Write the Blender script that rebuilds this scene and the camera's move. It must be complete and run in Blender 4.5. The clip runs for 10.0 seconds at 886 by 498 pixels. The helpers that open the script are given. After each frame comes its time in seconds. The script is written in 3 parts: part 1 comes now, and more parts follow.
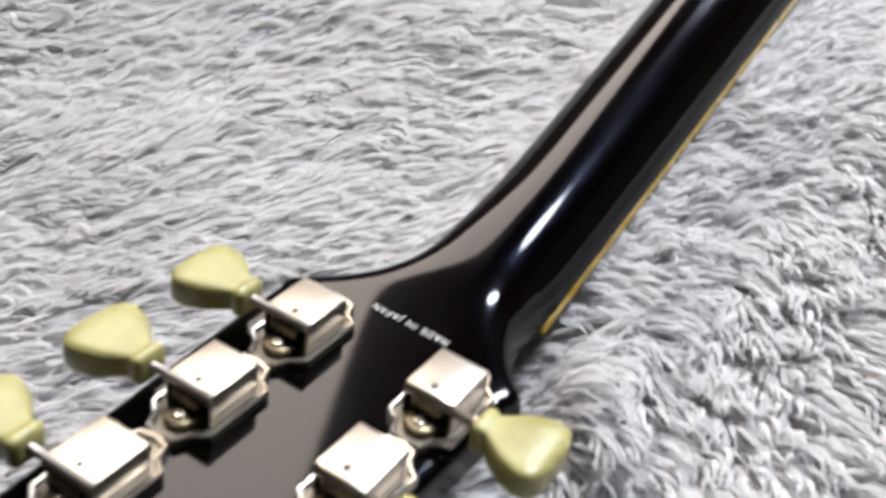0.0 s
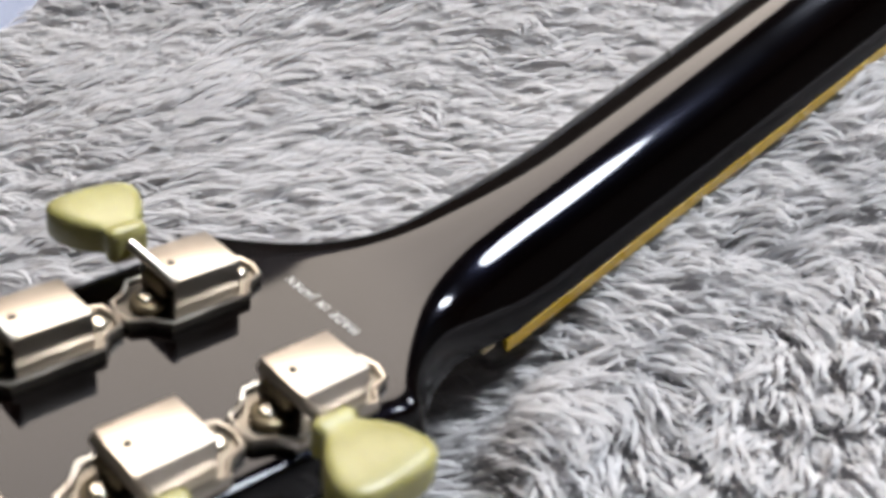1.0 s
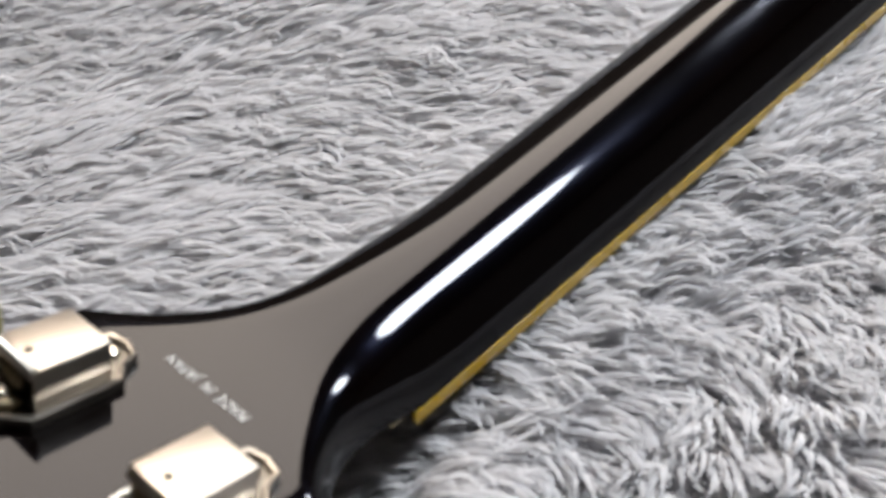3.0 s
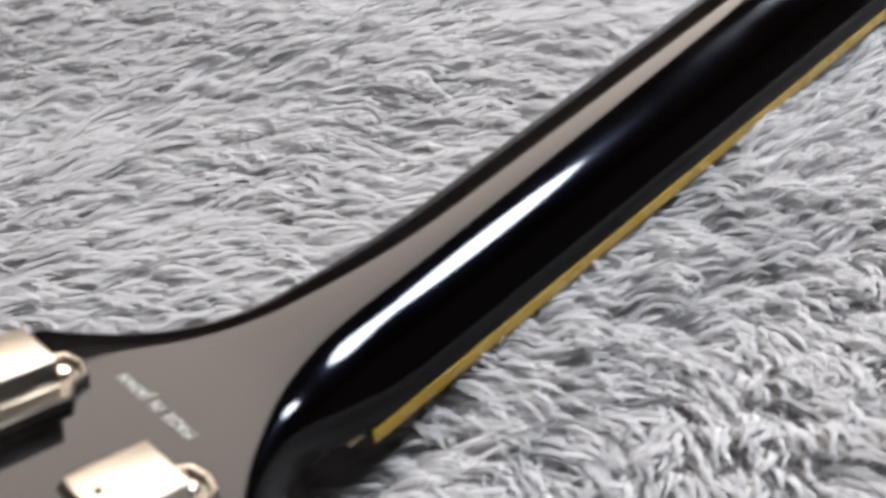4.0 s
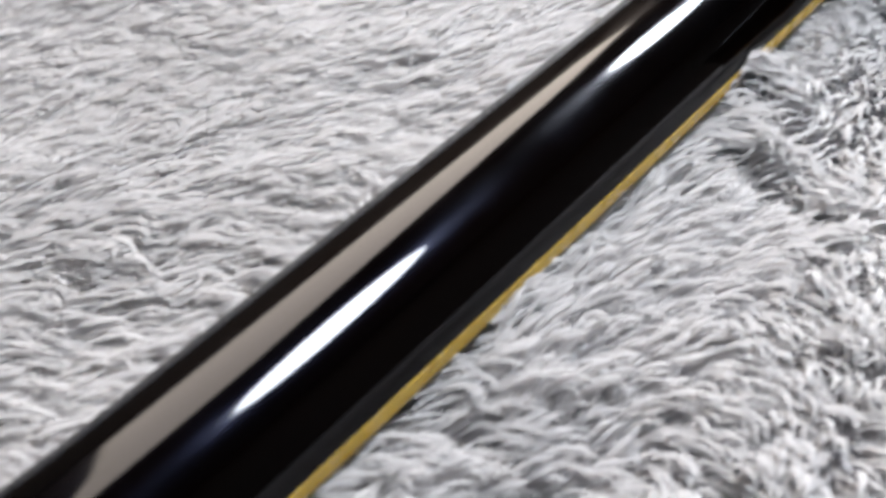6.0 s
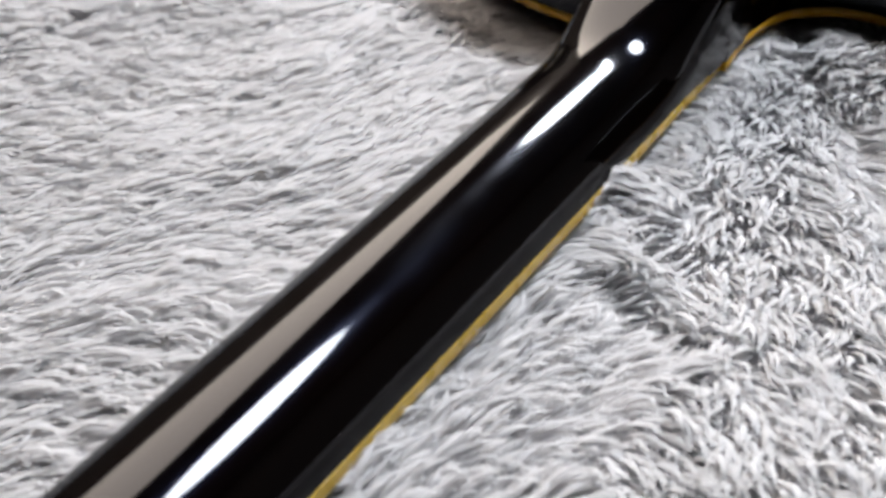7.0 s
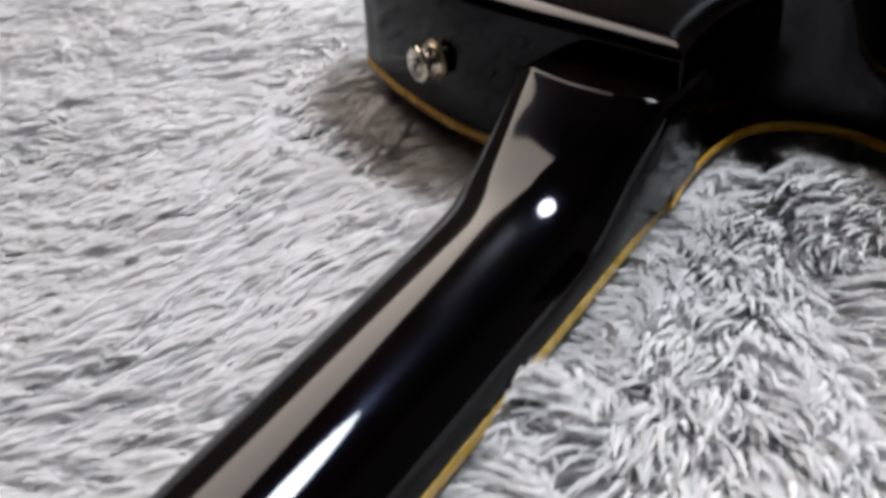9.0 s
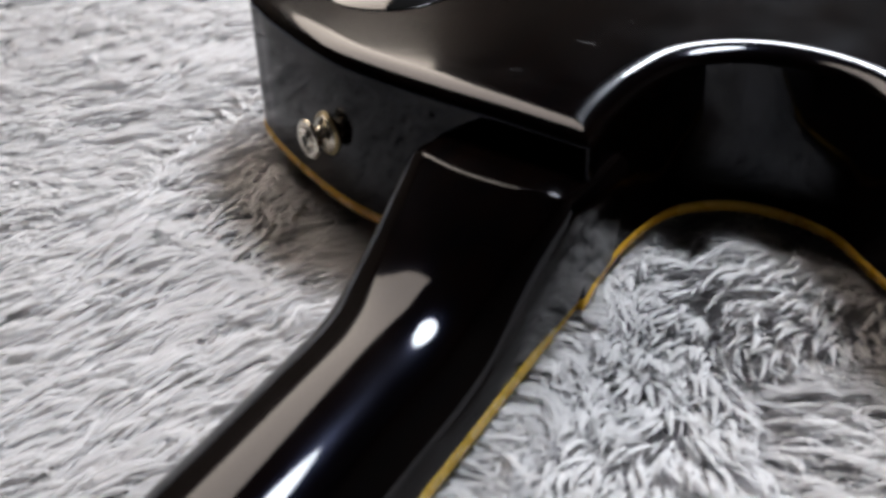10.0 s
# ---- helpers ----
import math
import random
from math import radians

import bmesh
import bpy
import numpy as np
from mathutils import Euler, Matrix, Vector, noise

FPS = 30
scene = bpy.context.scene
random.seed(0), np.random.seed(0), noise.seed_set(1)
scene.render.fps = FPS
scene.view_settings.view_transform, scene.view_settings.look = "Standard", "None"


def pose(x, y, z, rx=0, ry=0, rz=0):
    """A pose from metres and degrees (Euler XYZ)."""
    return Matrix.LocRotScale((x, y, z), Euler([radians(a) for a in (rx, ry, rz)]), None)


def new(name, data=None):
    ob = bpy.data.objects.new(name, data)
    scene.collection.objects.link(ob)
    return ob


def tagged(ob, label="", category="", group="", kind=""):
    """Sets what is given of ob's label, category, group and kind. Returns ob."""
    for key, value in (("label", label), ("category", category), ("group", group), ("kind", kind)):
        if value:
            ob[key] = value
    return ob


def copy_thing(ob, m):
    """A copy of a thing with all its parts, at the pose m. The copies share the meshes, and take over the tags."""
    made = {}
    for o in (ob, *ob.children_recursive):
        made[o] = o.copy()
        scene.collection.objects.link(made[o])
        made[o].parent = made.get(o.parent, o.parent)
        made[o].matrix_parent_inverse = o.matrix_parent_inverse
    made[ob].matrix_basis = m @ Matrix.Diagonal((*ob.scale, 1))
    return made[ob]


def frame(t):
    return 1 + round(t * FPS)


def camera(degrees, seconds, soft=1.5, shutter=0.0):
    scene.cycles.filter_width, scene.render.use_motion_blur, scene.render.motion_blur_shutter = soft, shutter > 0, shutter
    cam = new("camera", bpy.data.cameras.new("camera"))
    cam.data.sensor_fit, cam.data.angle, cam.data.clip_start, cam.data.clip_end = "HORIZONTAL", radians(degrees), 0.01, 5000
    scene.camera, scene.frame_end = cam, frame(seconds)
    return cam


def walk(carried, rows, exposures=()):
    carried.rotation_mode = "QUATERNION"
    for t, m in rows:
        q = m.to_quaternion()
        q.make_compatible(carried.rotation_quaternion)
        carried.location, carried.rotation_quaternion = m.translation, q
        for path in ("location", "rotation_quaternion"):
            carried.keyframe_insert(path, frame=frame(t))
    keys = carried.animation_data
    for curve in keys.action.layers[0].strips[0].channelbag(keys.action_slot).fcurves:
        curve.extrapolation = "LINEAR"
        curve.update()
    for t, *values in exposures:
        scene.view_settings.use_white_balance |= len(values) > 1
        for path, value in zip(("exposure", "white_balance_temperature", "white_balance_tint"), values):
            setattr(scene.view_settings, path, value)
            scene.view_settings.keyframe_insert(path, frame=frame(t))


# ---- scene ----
cam = camera(45.14, 10.0, soft=3.5, shutter=0.5)
# a close shot with a shallow focus, set on the body
cam.data.dof.use_dof, cam.data.dof.focus_distance, cam.data.dof.aperture_fstop = True, 0.375, 15.0
PATH = [
    (0.0, 0.1248, -0.1940, 0.2955, 41.60, 2.03, 33.65),
    (0.5, 0.1514, -0.1478, 0.2719, 43.79, 5.65, 40.69),
    (1.0, 0.1633, -0.1312, 0.2324, 45.84, 4.87, 46.72),
    (1.5, 0.1758, -0.1325, 0.2472, 47.26, 3.63, 47.73),
    (2.0, 0.1526, -0.1135, 0.2308, 46.78, 4.29, 43.85),
    (2.5, 0.1394, -0.1104, 0.2205, 46.63, 4.13, 41.90),
    (2.7, 0.1414, -0.1114, 0.2244, 46.03, 2.97, 41.86),
    (3.8, 0.1591, -0.1003, 0.2238, 47.09, 4.41, 43.81),
    (4.0, 0.1632, -0.0974, 0.2189, 48.11, 4.93, 43.70),
    (4.5, 0.1742, -0.0652, 0.1988, 49.05, 3.95, 44.31),
    (5.0, 0.1547, -0.0461, 0.1800, 49.39, 3.19, 43.12),
    (5.5, 0.1442, -0.0210, 0.1867, 51.01, 2.33, 39.06),
    (6.0, 0.1471, -0.0131, 0.1897, 52.74, 3.22, 36.10),
    (6.2, 0.1541, -0.0045, 0.1985, 53.40, 3.06, 34.60),
    (7.3, 0.1411, 0.0231, 0.2005, 55.39, 1.01, 30.80),
    (7.5, 0.1395, 0.0273, 0.1985, 54.73, 0.97, 30.86),
    (8.0, 0.1350, 0.0527, 0.1922, 54.83, 1.16, 30.69),
    (8.5, 0.1317, 0.0845, 0.1975, 54.82, 1.70, 30.56),
    (9.0, 0.1295, 0.1185, 0.1977, 56.98, 2.56, 30.33),
    (9.5, 0.1265, 0.1516, 0.1943, 57.93, 1.97, 29.45),
    (10.0, 0.1268, 0.1741, 0.1957, 57.99, 1.99, 28.61),
]
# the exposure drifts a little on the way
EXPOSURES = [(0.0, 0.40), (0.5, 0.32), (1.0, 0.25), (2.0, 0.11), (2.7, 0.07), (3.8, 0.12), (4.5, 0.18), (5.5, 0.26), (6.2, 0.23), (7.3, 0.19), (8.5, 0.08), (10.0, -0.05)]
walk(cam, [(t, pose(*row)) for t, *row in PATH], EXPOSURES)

# ---- light ----
world = bpy.data.worlds.new("room_air")
world.use_nodes = True
world.node_tree.nodes["Background"].inputs[0].default_value = (0.8, 0.85, 1.0, 1)
world.node_tree.nodes["Background"].inputs[1].default_value = 0.02
scene.world = world
LAMPS_AT = (Vector((0.38, 1.50, 2.22)), Vector((-0.42, 3.45, 2.22)))
for at in LAMPS_AT:
    lamp_data = bpy.data.lights.new("ceiling_lamp_light", "AREA")
    lamp_data.shape, lamp_data.size, lamp_data.energy = "DISK", 0.76, 101
    lamp_data.color = (0.86, 0.93, 1.0)
    lamp = new("ceiling_lamp_light", lamp_data)
    lamp.matrix_world = Matrix.Translation(at - Vector((0, 0, 0.05)))
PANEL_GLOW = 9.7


# ---- materials ----
def material(name, color, rough=0.5, metal=0.0, coat=0.0, spec=0.5):
    m = bpy.data.materials.new(name)
    m.use_nodes = True
    b = m.node_tree.nodes["Principled BSDF"]
    b.inputs["Base Color"].default_value = (*color, 1)
    b.inputs["Roughness"].default_value = rough
    b.inputs["Metallic"].default_value = metal
    b.inputs["Coat Weight"].default_value = coat
    b.inputs["Coat Roughness"].default_value = 0.02
    b.inputs["Specular IOR Level"].default_value = spec
    return m


def node(m, kind, **values):
    n = m.node_tree.nodes.new(kind)
    for key, value in values.items():
        n.inputs[key].default_value = value
    return n


def ramp(m, source, stops):
    n = m.node_tree.nodes.new("ShaderNodeValToRGB")
    el = n.color_ramp.elements
    while len(el) < len(stops):
        el.new(0.5)
    for e, (p, c) in zip(el, stops):
        e.position, e.color = p, (*c, 1)
    m.node_tree.links.new(source, n.inputs[0])
    return n.outputs[0]


def bsdf(m):
    return m.node_tree.nodes["Principled BSDF"]


def grain(m, scale, low, high, socket="Roughness", detail=4.0, stretch=(1, 1, 1)):
    """Noise at real size that drives one value of the surface."""
    co = node(m, "ShaderNodeTexCoord")
    mp = node(m, "ShaderNodeMapping", Scale=stretch)
    nz = node(m, "ShaderNodeTexNoise", Scale=scale, Detail=detail)
    mr = node(m, "ShaderNodeMapRange")
    mr.inputs["From Min"].default_value, mr.inputs["From Max"].default_value = 0.3, 0.7
    mr.inputs["To Min"].default_value, mr.inputs["To Max"].default_value = low, high
    link = m.node_tree.links.new
    link(co.outputs["Object"], mp.inputs["Vector"])
    link(mp.outputs[0], nz.inputs["Vector"])
    link(nz.outputs["Fac"], mr.inputs["Value"])
    if socket:
        link(mr.outputs[0], bsdf(m).inputs[socket])
    return nz.outputs["Fac"]


def bump(m, height, strength, distance):
    b = node(m, "ShaderNodeBump", Strength=strength, Distance=distance)
    m.node_tree.links.new(height, b.inputs["Height"])
    m.node_tree.links.new(b.outputs[0], bsdf(m).inputs["Normal"])


# a clear polished coat over a finely buffed one that hazes bright reflections
LACQUER = material("black_lacquer", (0.006, 0.004, 0.004), 0.17, coat=0.315, spec=0.026)
grain(LACQUER, 14, 0.015, 0.06, "Coat Roughness")
grain(LACQUER, 40, 0.13, 0.21)
# the blue glow round the lamps' reflections is put into this tint
bsdf(LACQUER).inputs["Specular Tint"].default_value = (0.38, 0.46, 1.0, 1)
m = LACQUER
wood = node(m, "ShaderNodeTexNoise", Scale=9.0, Detail=6.0)
mp = node(m, "ShaderNodeMapping", Scale=(14, 0.6, 14))
co = node(m, "ShaderNodeTexCoord")
m.node_tree.links.new(co.outputs["Object"], mp.inputs["Vector"])
m.node_tree.links.new(mp.outputs[0], wood.inputs["Vector"])
m.node_tree.links.new(ramp(m, wood.outputs["Fac"], [(0.35, (0.0002, 0.00015, 0.0002)), (0.75, (0.0012, 0.0005, 0.0003))]), bsdf(m).inputs["Base Color"])

NICKEL = material("aged_nickel", (0.42, 0.38, 0.33), 0.2, 1.0)
grain(NICKEL, 60, 0.28, 0.42)
SCREW = material("screw_nickel", (0.66, 0.61, 0.52), 0.22, 1.0)
grain(SCREW, 300, 0.15, 0.35)
BRASS = material("worn_brass_washer", (0.46, 0.38, 0.22), 0.42, 1.0)
grain(BRASS, 250, 0.3, 0.55)

# base plate nickel darkened: the gap's shade round the cover is in its colour
DARK_PLATE = material("darkened_plate_nickel", (0.15, 0.135, 0.115), 0.45, 1.0)
grain(DARK_PLATE, 120, 0.35, 0.6)
# gear brass darkened for the shade in the cover's open end
GEARS = material("darkened_gear_brass", (0.20, 0.165, 0.11), 0.45, 1.0)
grain(GEARS, 300, 0.35, 0.6)

BUTTON = material("green_keystone_plastic", (0.42, 0.40, 0.15), 0.30)
bsdf(BUTTON).inputs["Subsurface Weight"].default_value = 0.6
bsdf(BUTTON).inputs["Specular IOR Level"].default_value = 0.4
bsdf(BUTTON).inputs["Subsurface Radius"].default_value = (0.003, 0.003, 0.001)
bsdf(BUTTON).inputs["Subsurface Scale"].default_value = 1.0
n = grain(BUTTON, 90, 0.30, 0.44)
BUTTON.node_tree.links.new(ramp(BUTTON, n, [(0.3, (0.205, 0.185, 0.066)), (0.7, (0.300, 0.280, 0.122))]), bsdf(BUTTON).inputs["Base Color"])

BINDING = material("aged_cream_binding", (0.55, 0.33, 0.06), 0.25)
n = grain(BINDING, 60, 0.2, 0.35)
BINDING.node_tree.links.new(ramp(BINDING, n, [(0.3, (0.42, 0.26, 0.020)), (0.7, (0.52, 0.34, 0.034))]), bsdf(BINDING).inputs["Base Color"])
AMBER = material("aged_amber_binding", (0.5, 0.29, 0.03), 0.25)
n = grain(AMBER, 60, 0.2, 0.35)
AMBER.node_tree.links.new(ramp(AMBER, n, [(0.3, (0.40, 0.215, 0.016)), (0.7, (0.50, 0.285, 0.028))]), bsdf(AMBER).inputs["Base Color"])
NUTBONE = material("aged_bone_nut", (0.50, 0.42, 0.24), 0.35)
grain(NUTBONE, 150, 0.28, 0.45)
EBONY = material("dark_fingerboard", (0.02, 0.012, 0.009), 0.5)
grain(EBONY, 70, 0.4, 0.6, stretch=(8, 0.5, 8))
PLATE = material("black_plastic_plate", (0.004, 0.004, 0.004), 0.07, spec=0.22)
grain(PLATE, 120, 0.05, 0.09)
INK = material("silver_stamp_ink", (0.40, 0.40, 0.39), 0.4)
grain(INK, 900, 0.3, 0.6)
HOLE = material("hole_shade", (0.01, 0.009, 0.008), 0.7)

FUR = material("grey_plush_fibre", (0.5, 0.5, 0.5), 0.7, spec=0.08)
geo = node(FUR, "ShaderNodeNewGeometry")
co = node(FUR, "ShaderNodeTexCoord")
big = node(FUR, "ShaderNodeTexNoise", Scale=11.0, Detail=3.0)
FUR.node_tree.links.new(co.outputs["Object"], big.inputs["Vector"])
# fine strands run along each lock, other ones on every lock
spread = node(FUR, "ShaderNodeMath")
spread.operation, spread.inputs[1].default_value = "MULTIPLY", 90.0
FUR.node_tree.links.new(geo.outputs["Random Per Island"], spread.inputs[0])
shift = node(FUR, "ShaderNodeCombineXYZ")
FUR.node_tree.links.new(spread.outputs[0], shift.inputs["Z"])
FUR.node_tree.links.new(spread.outputs[0], shift.inputs["X"])
mp = node(FUR, "ShaderNodeMapping", Scale=(9.0, 0.8, 1.0))
FUR.node_tree.links.new(co.outputs["UV"], mp.inputs["Vector"])
FUR.node_tree.links.new(shift.outputs[0], mp.inputs["Location"])
strand = node(FUR, "ShaderNodeTexNoise", Scale=1.0, Detail=3.0)
FUR.node_tree.links.new(mp.outputs[0], strand.inputs["Vector"])
total = None
for source, share in ((geo.outputs["Random Per Island"], 0.26), (big.outputs["Fac"], 0.30), (strand.outputs["Fac"], 0.85)):
    add = node(FUR, "ShaderNodeMath")
    add.operation = "MULTIPLY_ADD"
    add.inputs[1].default_value, add.inputs[2].default_value = share, -0.17
    FUR.node_tree.links.new(source, add.inputs[0])
    if total:
        FUR.node_tree.links.new(total, add.inputs[2])
    total = add.outputs[0]
FUR.node_tree.links.new(ramp(FUR, total, [(0.22, (0.50, 0.488, 0.499)), (0.50, (0.62, 0.605, 0.614)), (0.80, (0.67, 0.654, 0.659))]), bsdf(FUR).inputs["Base Color"])
bump(FUR, strand.outputs["Fac"], 0.6, 0.0007)
tl = node(FUR, "ShaderNodeBsdfTranslucent")
mx = node(FUR, "ShaderNodeMixShader", Fac=0.40)
FUR.node_tree.links.new(bsdf(FUR).inputs["Base Color"].links[0].from_socket, tl.inputs["Color"])
FUR.node_tree.links.new(bsdf(FUR).outputs[0], mx.inputs[1])
FUR.node_tree.links.new(tl.outputs[0], mx.inputs[2])
FUR.node_tree.links.new(mx.outputs[0], FUR.node_tree.nodes["Material Output"].inputs[0])
bsdf(FUR).inputs["Sheen Weight"].default_value = 0.10
bsdf(FUR).inputs["Sheen Roughness"].default_value = 0.4
BACKING = material("grey_rug_backing", (0.42, 0.41, 0.42), 0.9)
n = grain(BACKING, 320, 0.8, 1.0)
bump(BACKING, n, 0.8, 0.003)

# unseen walls and ceiling, their dimness put into near-black colours for dark reflections
PLASTER = material("dim_unseen_wall", (0.028, 0.021, 0.017), 0.7)
n = grain(PLASTER, 60, 0.75, 0.95)
bump(PLASTER, n, 0.2, 0.002)
CEIL = material("dim_unseen_ceiling", (0.026, 0.020, 0.017), 0.8)
n = grain(CEIL, 80, 0.8, 0.98)
bump(CEIL, n, 0.15, 0.002)
MAT = material("blue_grey_mat", (0.20, 0.22, 0.29), 0.8)
n = grain(MAT, 400, 0.7, 0.95)
bump(MAT, n, 0.4, 0.001)
FRAMEPAINT = material("dark_frame_paint", (0.05, 0.045, 0.04), 0.4)
grain(FRAMEPAINT, 90, 0.3, 0.5)
# no such panel is seen: it stands in for the lacquer's beige reflections
PANEL = material("unseen_beige_glow", (0.6, 0.52, 0.45), 0.8)
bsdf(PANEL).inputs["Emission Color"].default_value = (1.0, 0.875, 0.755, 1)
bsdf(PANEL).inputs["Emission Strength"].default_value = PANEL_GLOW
GLOW = material("lamp_diffuser", (0.9, 0.9, 0.9), 0.5)
bsdf(GLOW).inputs["Emission Color"].default_value = (0.96, 0.97, 1.0, 1)
bsdf(GLOW).inputs["Emission Strength"].default_value = 30.0


# ---- builders ----
def mesh_of(name, verts, faces, mat, smooth=True):
    me = bpy.data.meshes.new(name)
    me.from_pydata([tuple(v) for v in verts], [], faces)
    me.validate()
    bm = bmesh.new()
    bm.from_mesh(me)
    bmesh.ops.recalc_face_normals(bm, faces=bm.faces)
    bm.to_mesh(me)
    bm.free()
    if smooth:
        me.polygons.foreach_set("use_smooth", [True] * len(me.polygons))
    me.materials.append(mat)
    return me


def part(name, data, mat, parent, label="", smooth=True):
    """One mesh under a thing or a part; data is a bmesh, or verts and faces."""
    if isinstance(data, bmesh.types.BMesh):
        me = bpy.data.meshes.new(name)
        data.to_mesh(me)
        data.free()
        me.materials.append(mat)
        if smooth:
            me.polygons.foreach_set("use_smooth", [True] * len(me.polygons))
    else:
        me = mesh_of(name, data[0], data[1], mat, smooth)
    ob = new(name, me)
    ob.parent = parent
    return tagged(ob, label)


def sharp(ob, degrees=35):
    """Smooth faces with crisp edges past an angle."""
    ob.data.set_sharp_from_angle(angle=radians(degrees))
    return ob


def box(size, at=(0, 0, 0), bevel=0.0, segments=2):
    bm = bmesh.new()
    bmesh.ops.create_cube(bm, size=1.0)
    bmesh.ops.scale(bm, vec=size, verts=bm.verts)
    bmesh.ops.translate(bm, vec=at, verts=bm.verts)
    if bevel:
        bmesh.ops.bevel(bm, geom=list(bm.edges), offset=bevel, segments=segments, profile=0.5, affect="EDGES")
    return bm


def lathe(profile, steps=32, matrix=None):
    """A turned body: (radius, height) pairs round z."""
    bm = bmesh.new()
    rings = []
    for r, h in profile:
        if r < 1e-6:
            rings.append([bm.verts.new((0, 0, h))])
        else:
            rings.append([bm.verts.new((r * math.cos(2 * math.pi * k / steps), r * math.sin(2 * math.pi * k / steps), h)) for k in range(steps)])
    for a, b in zip(rings, rings[1:]):
        for k in range(steps):
            quad = [a[k % len(a)], a[(k + 1) % len(a)], b[(k + 1) % len(b)], b[k % len(b)]]
            quad = list(dict.fromkeys(quad))
            if len(quad) > 2:
                bm.faces.new(quad)
    bmesh.ops.recalc_face_normals(bm, faces=bm.faces)
    if matrix is not None:
        bmesh.ops.transform(bm, matrix=matrix, verts=bm.verts)
    return bm


def prism(outline, low, high, bevel=0.0):
    bm = bmesh.new()
    base = [bm.verts.new((x, y, low)) for x, y in outline]
    face = bm.faces.new(base)
    top = bmesh.ops.extrude_face_region(bm, geom=[face])
    ups = [v for v in top["geom"] if isinstance(v, bmesh.types.BMVert)]
    bmesh.ops.translate(bm, vec=(0, 0, high - low), verts=ups)
    bmesh.ops.recalc_face_normals(bm, faces=bm.faces)
    if bevel:
        rim = [e for e in bm.edges if all(abs(v.co.z - high) < 1e-6 for v in e.verts)]
        bmesh.ops.bevel(bm, geom=rim, offset=bevel, segments=2, profile=0.5, affect="EDGES")
    return bm


def smoothstep(a, b, x):
    k = min(1.0, max(0.0, (x - a) / (b - a)))
    return k * k * (3 - 2 * k)


def spline(points, steps, closed=False):
    """A Catmull-Rom line through 2D points."""
    count = len(points)
    out = []
    for i in range(count if closed else count - 1):
        p = [Vector(points[(i + k) % count] if closed else points[min(count - 1, max(0, i + k))]) for k in (-1, 0, 1, 2)]
        for s in range(steps):
            u = s / steps
            q = 0.5 * (2 * p[1] + (p[2] - p[0]) * u + (2 * p[0] - 5 * p[1] + 4 * p[2] - p[3]) * u * u + (3 * p[1] - p[0] - 3 * p[2] + p[3]) * u ** 3)
            out.append(q)
    if not closed:
        out.append(Vector(points[-1]))
    return out


# ---- room ----
FLOOR_Z = -0.045
WALL_W, WALL_E, WALL_N, WALL_S, CEIL_Z = -3.7, 2.2, 5.2, -2.2, 2.29


def setting(name, size, at, mat, label, category, bevel=0.0):
    ob = part(name, box(size, at, bevel), mat, None, smooth=False)
    return tagged(ob, label, category, kind="structure")


MID_X, WIDE, MID_Y, LONG = (WALL_W + WALL_E) / 2, WALL_E - WALL_W, (WALL_N + WALL_S) / 2, WALL_N - WALL_S
setting("floor", (WIDE, LONG, 0.06), (MID_X, MID_Y, FLOOR_Z - 0.03), MAT, "blue-grey matted floor under the grey plush rug", "floor")
setting("ceiling", (WIDE, LONG, 0.08), (MID_X, MID_Y, CEIL_Z + 0.04), CEIL, "unseen ceiling above the rug, near black so that the lacquer reflects dark", "ceiling")
for name, size, at in (("wall_east", (0.12, LONG, 2.5), (WALL_E + 0.06, MID_Y, 1.16)), ("wall_west", (0.12, LONG, 2.5), (WALL_W - 0.06, MID_Y, 1.16)),
                       ("wall_north", (WIDE, 0.12, 2.5), (MID_X, WALL_N + 0.06, 1.16)), ("wall_south", (WIDE, 0.12, 2.5), (MID_X, WALL_S - 0.06, 1.16))):
    setting(name, size, at, PLASTER, "unseen wall of the room, near black so that the lacquer reflects dark", "wall")

# an unseen wide panel under the ceiling, glow and slanted cut fitted to the beige reflections; its dark frame is made
# up
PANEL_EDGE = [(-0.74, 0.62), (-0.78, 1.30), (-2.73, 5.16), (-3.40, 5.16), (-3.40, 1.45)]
light_panel = tagged(part("light_panel", prism(PANEL_EDGE, CEIL_Z - 0.035, CEIL_Z - 0.012), PANEL, None, smooth=False), "unseen wide glowing beige panel, standing in for the bright area the lacquer reflects", "light panel")
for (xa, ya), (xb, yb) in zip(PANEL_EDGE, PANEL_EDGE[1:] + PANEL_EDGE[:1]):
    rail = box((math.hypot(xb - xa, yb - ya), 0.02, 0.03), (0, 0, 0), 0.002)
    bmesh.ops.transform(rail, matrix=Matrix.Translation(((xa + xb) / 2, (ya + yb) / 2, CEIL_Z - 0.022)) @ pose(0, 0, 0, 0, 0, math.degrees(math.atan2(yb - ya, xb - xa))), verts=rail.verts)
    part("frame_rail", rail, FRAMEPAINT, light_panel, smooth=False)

for at in LAMPS_AT:
    m4 = Matrix.Translation(at)
    ceiling_lamp = tagged(part("ceiling_lamp", lathe([(0.0, 0.065), (0.375, 0.065), (0.39, 0.05), (0.39, 0.0), (0.375, -0.004), (0.367, 0.0), (0.365, 0.04), (0.0, 0.04)], 48, m4), FRAMEPAINT, None),
                          "round flush ceiling lamp with a white diffuser", "lamp", "ceiling lamps")
    part("diffuser", lathe([(0.0, -0.022), (0.21, -0.018), (0.32, -0.006), (0.36, 0.006), (0.0, 0.008)], 48, m4), GLOW, ceiling_lamp)

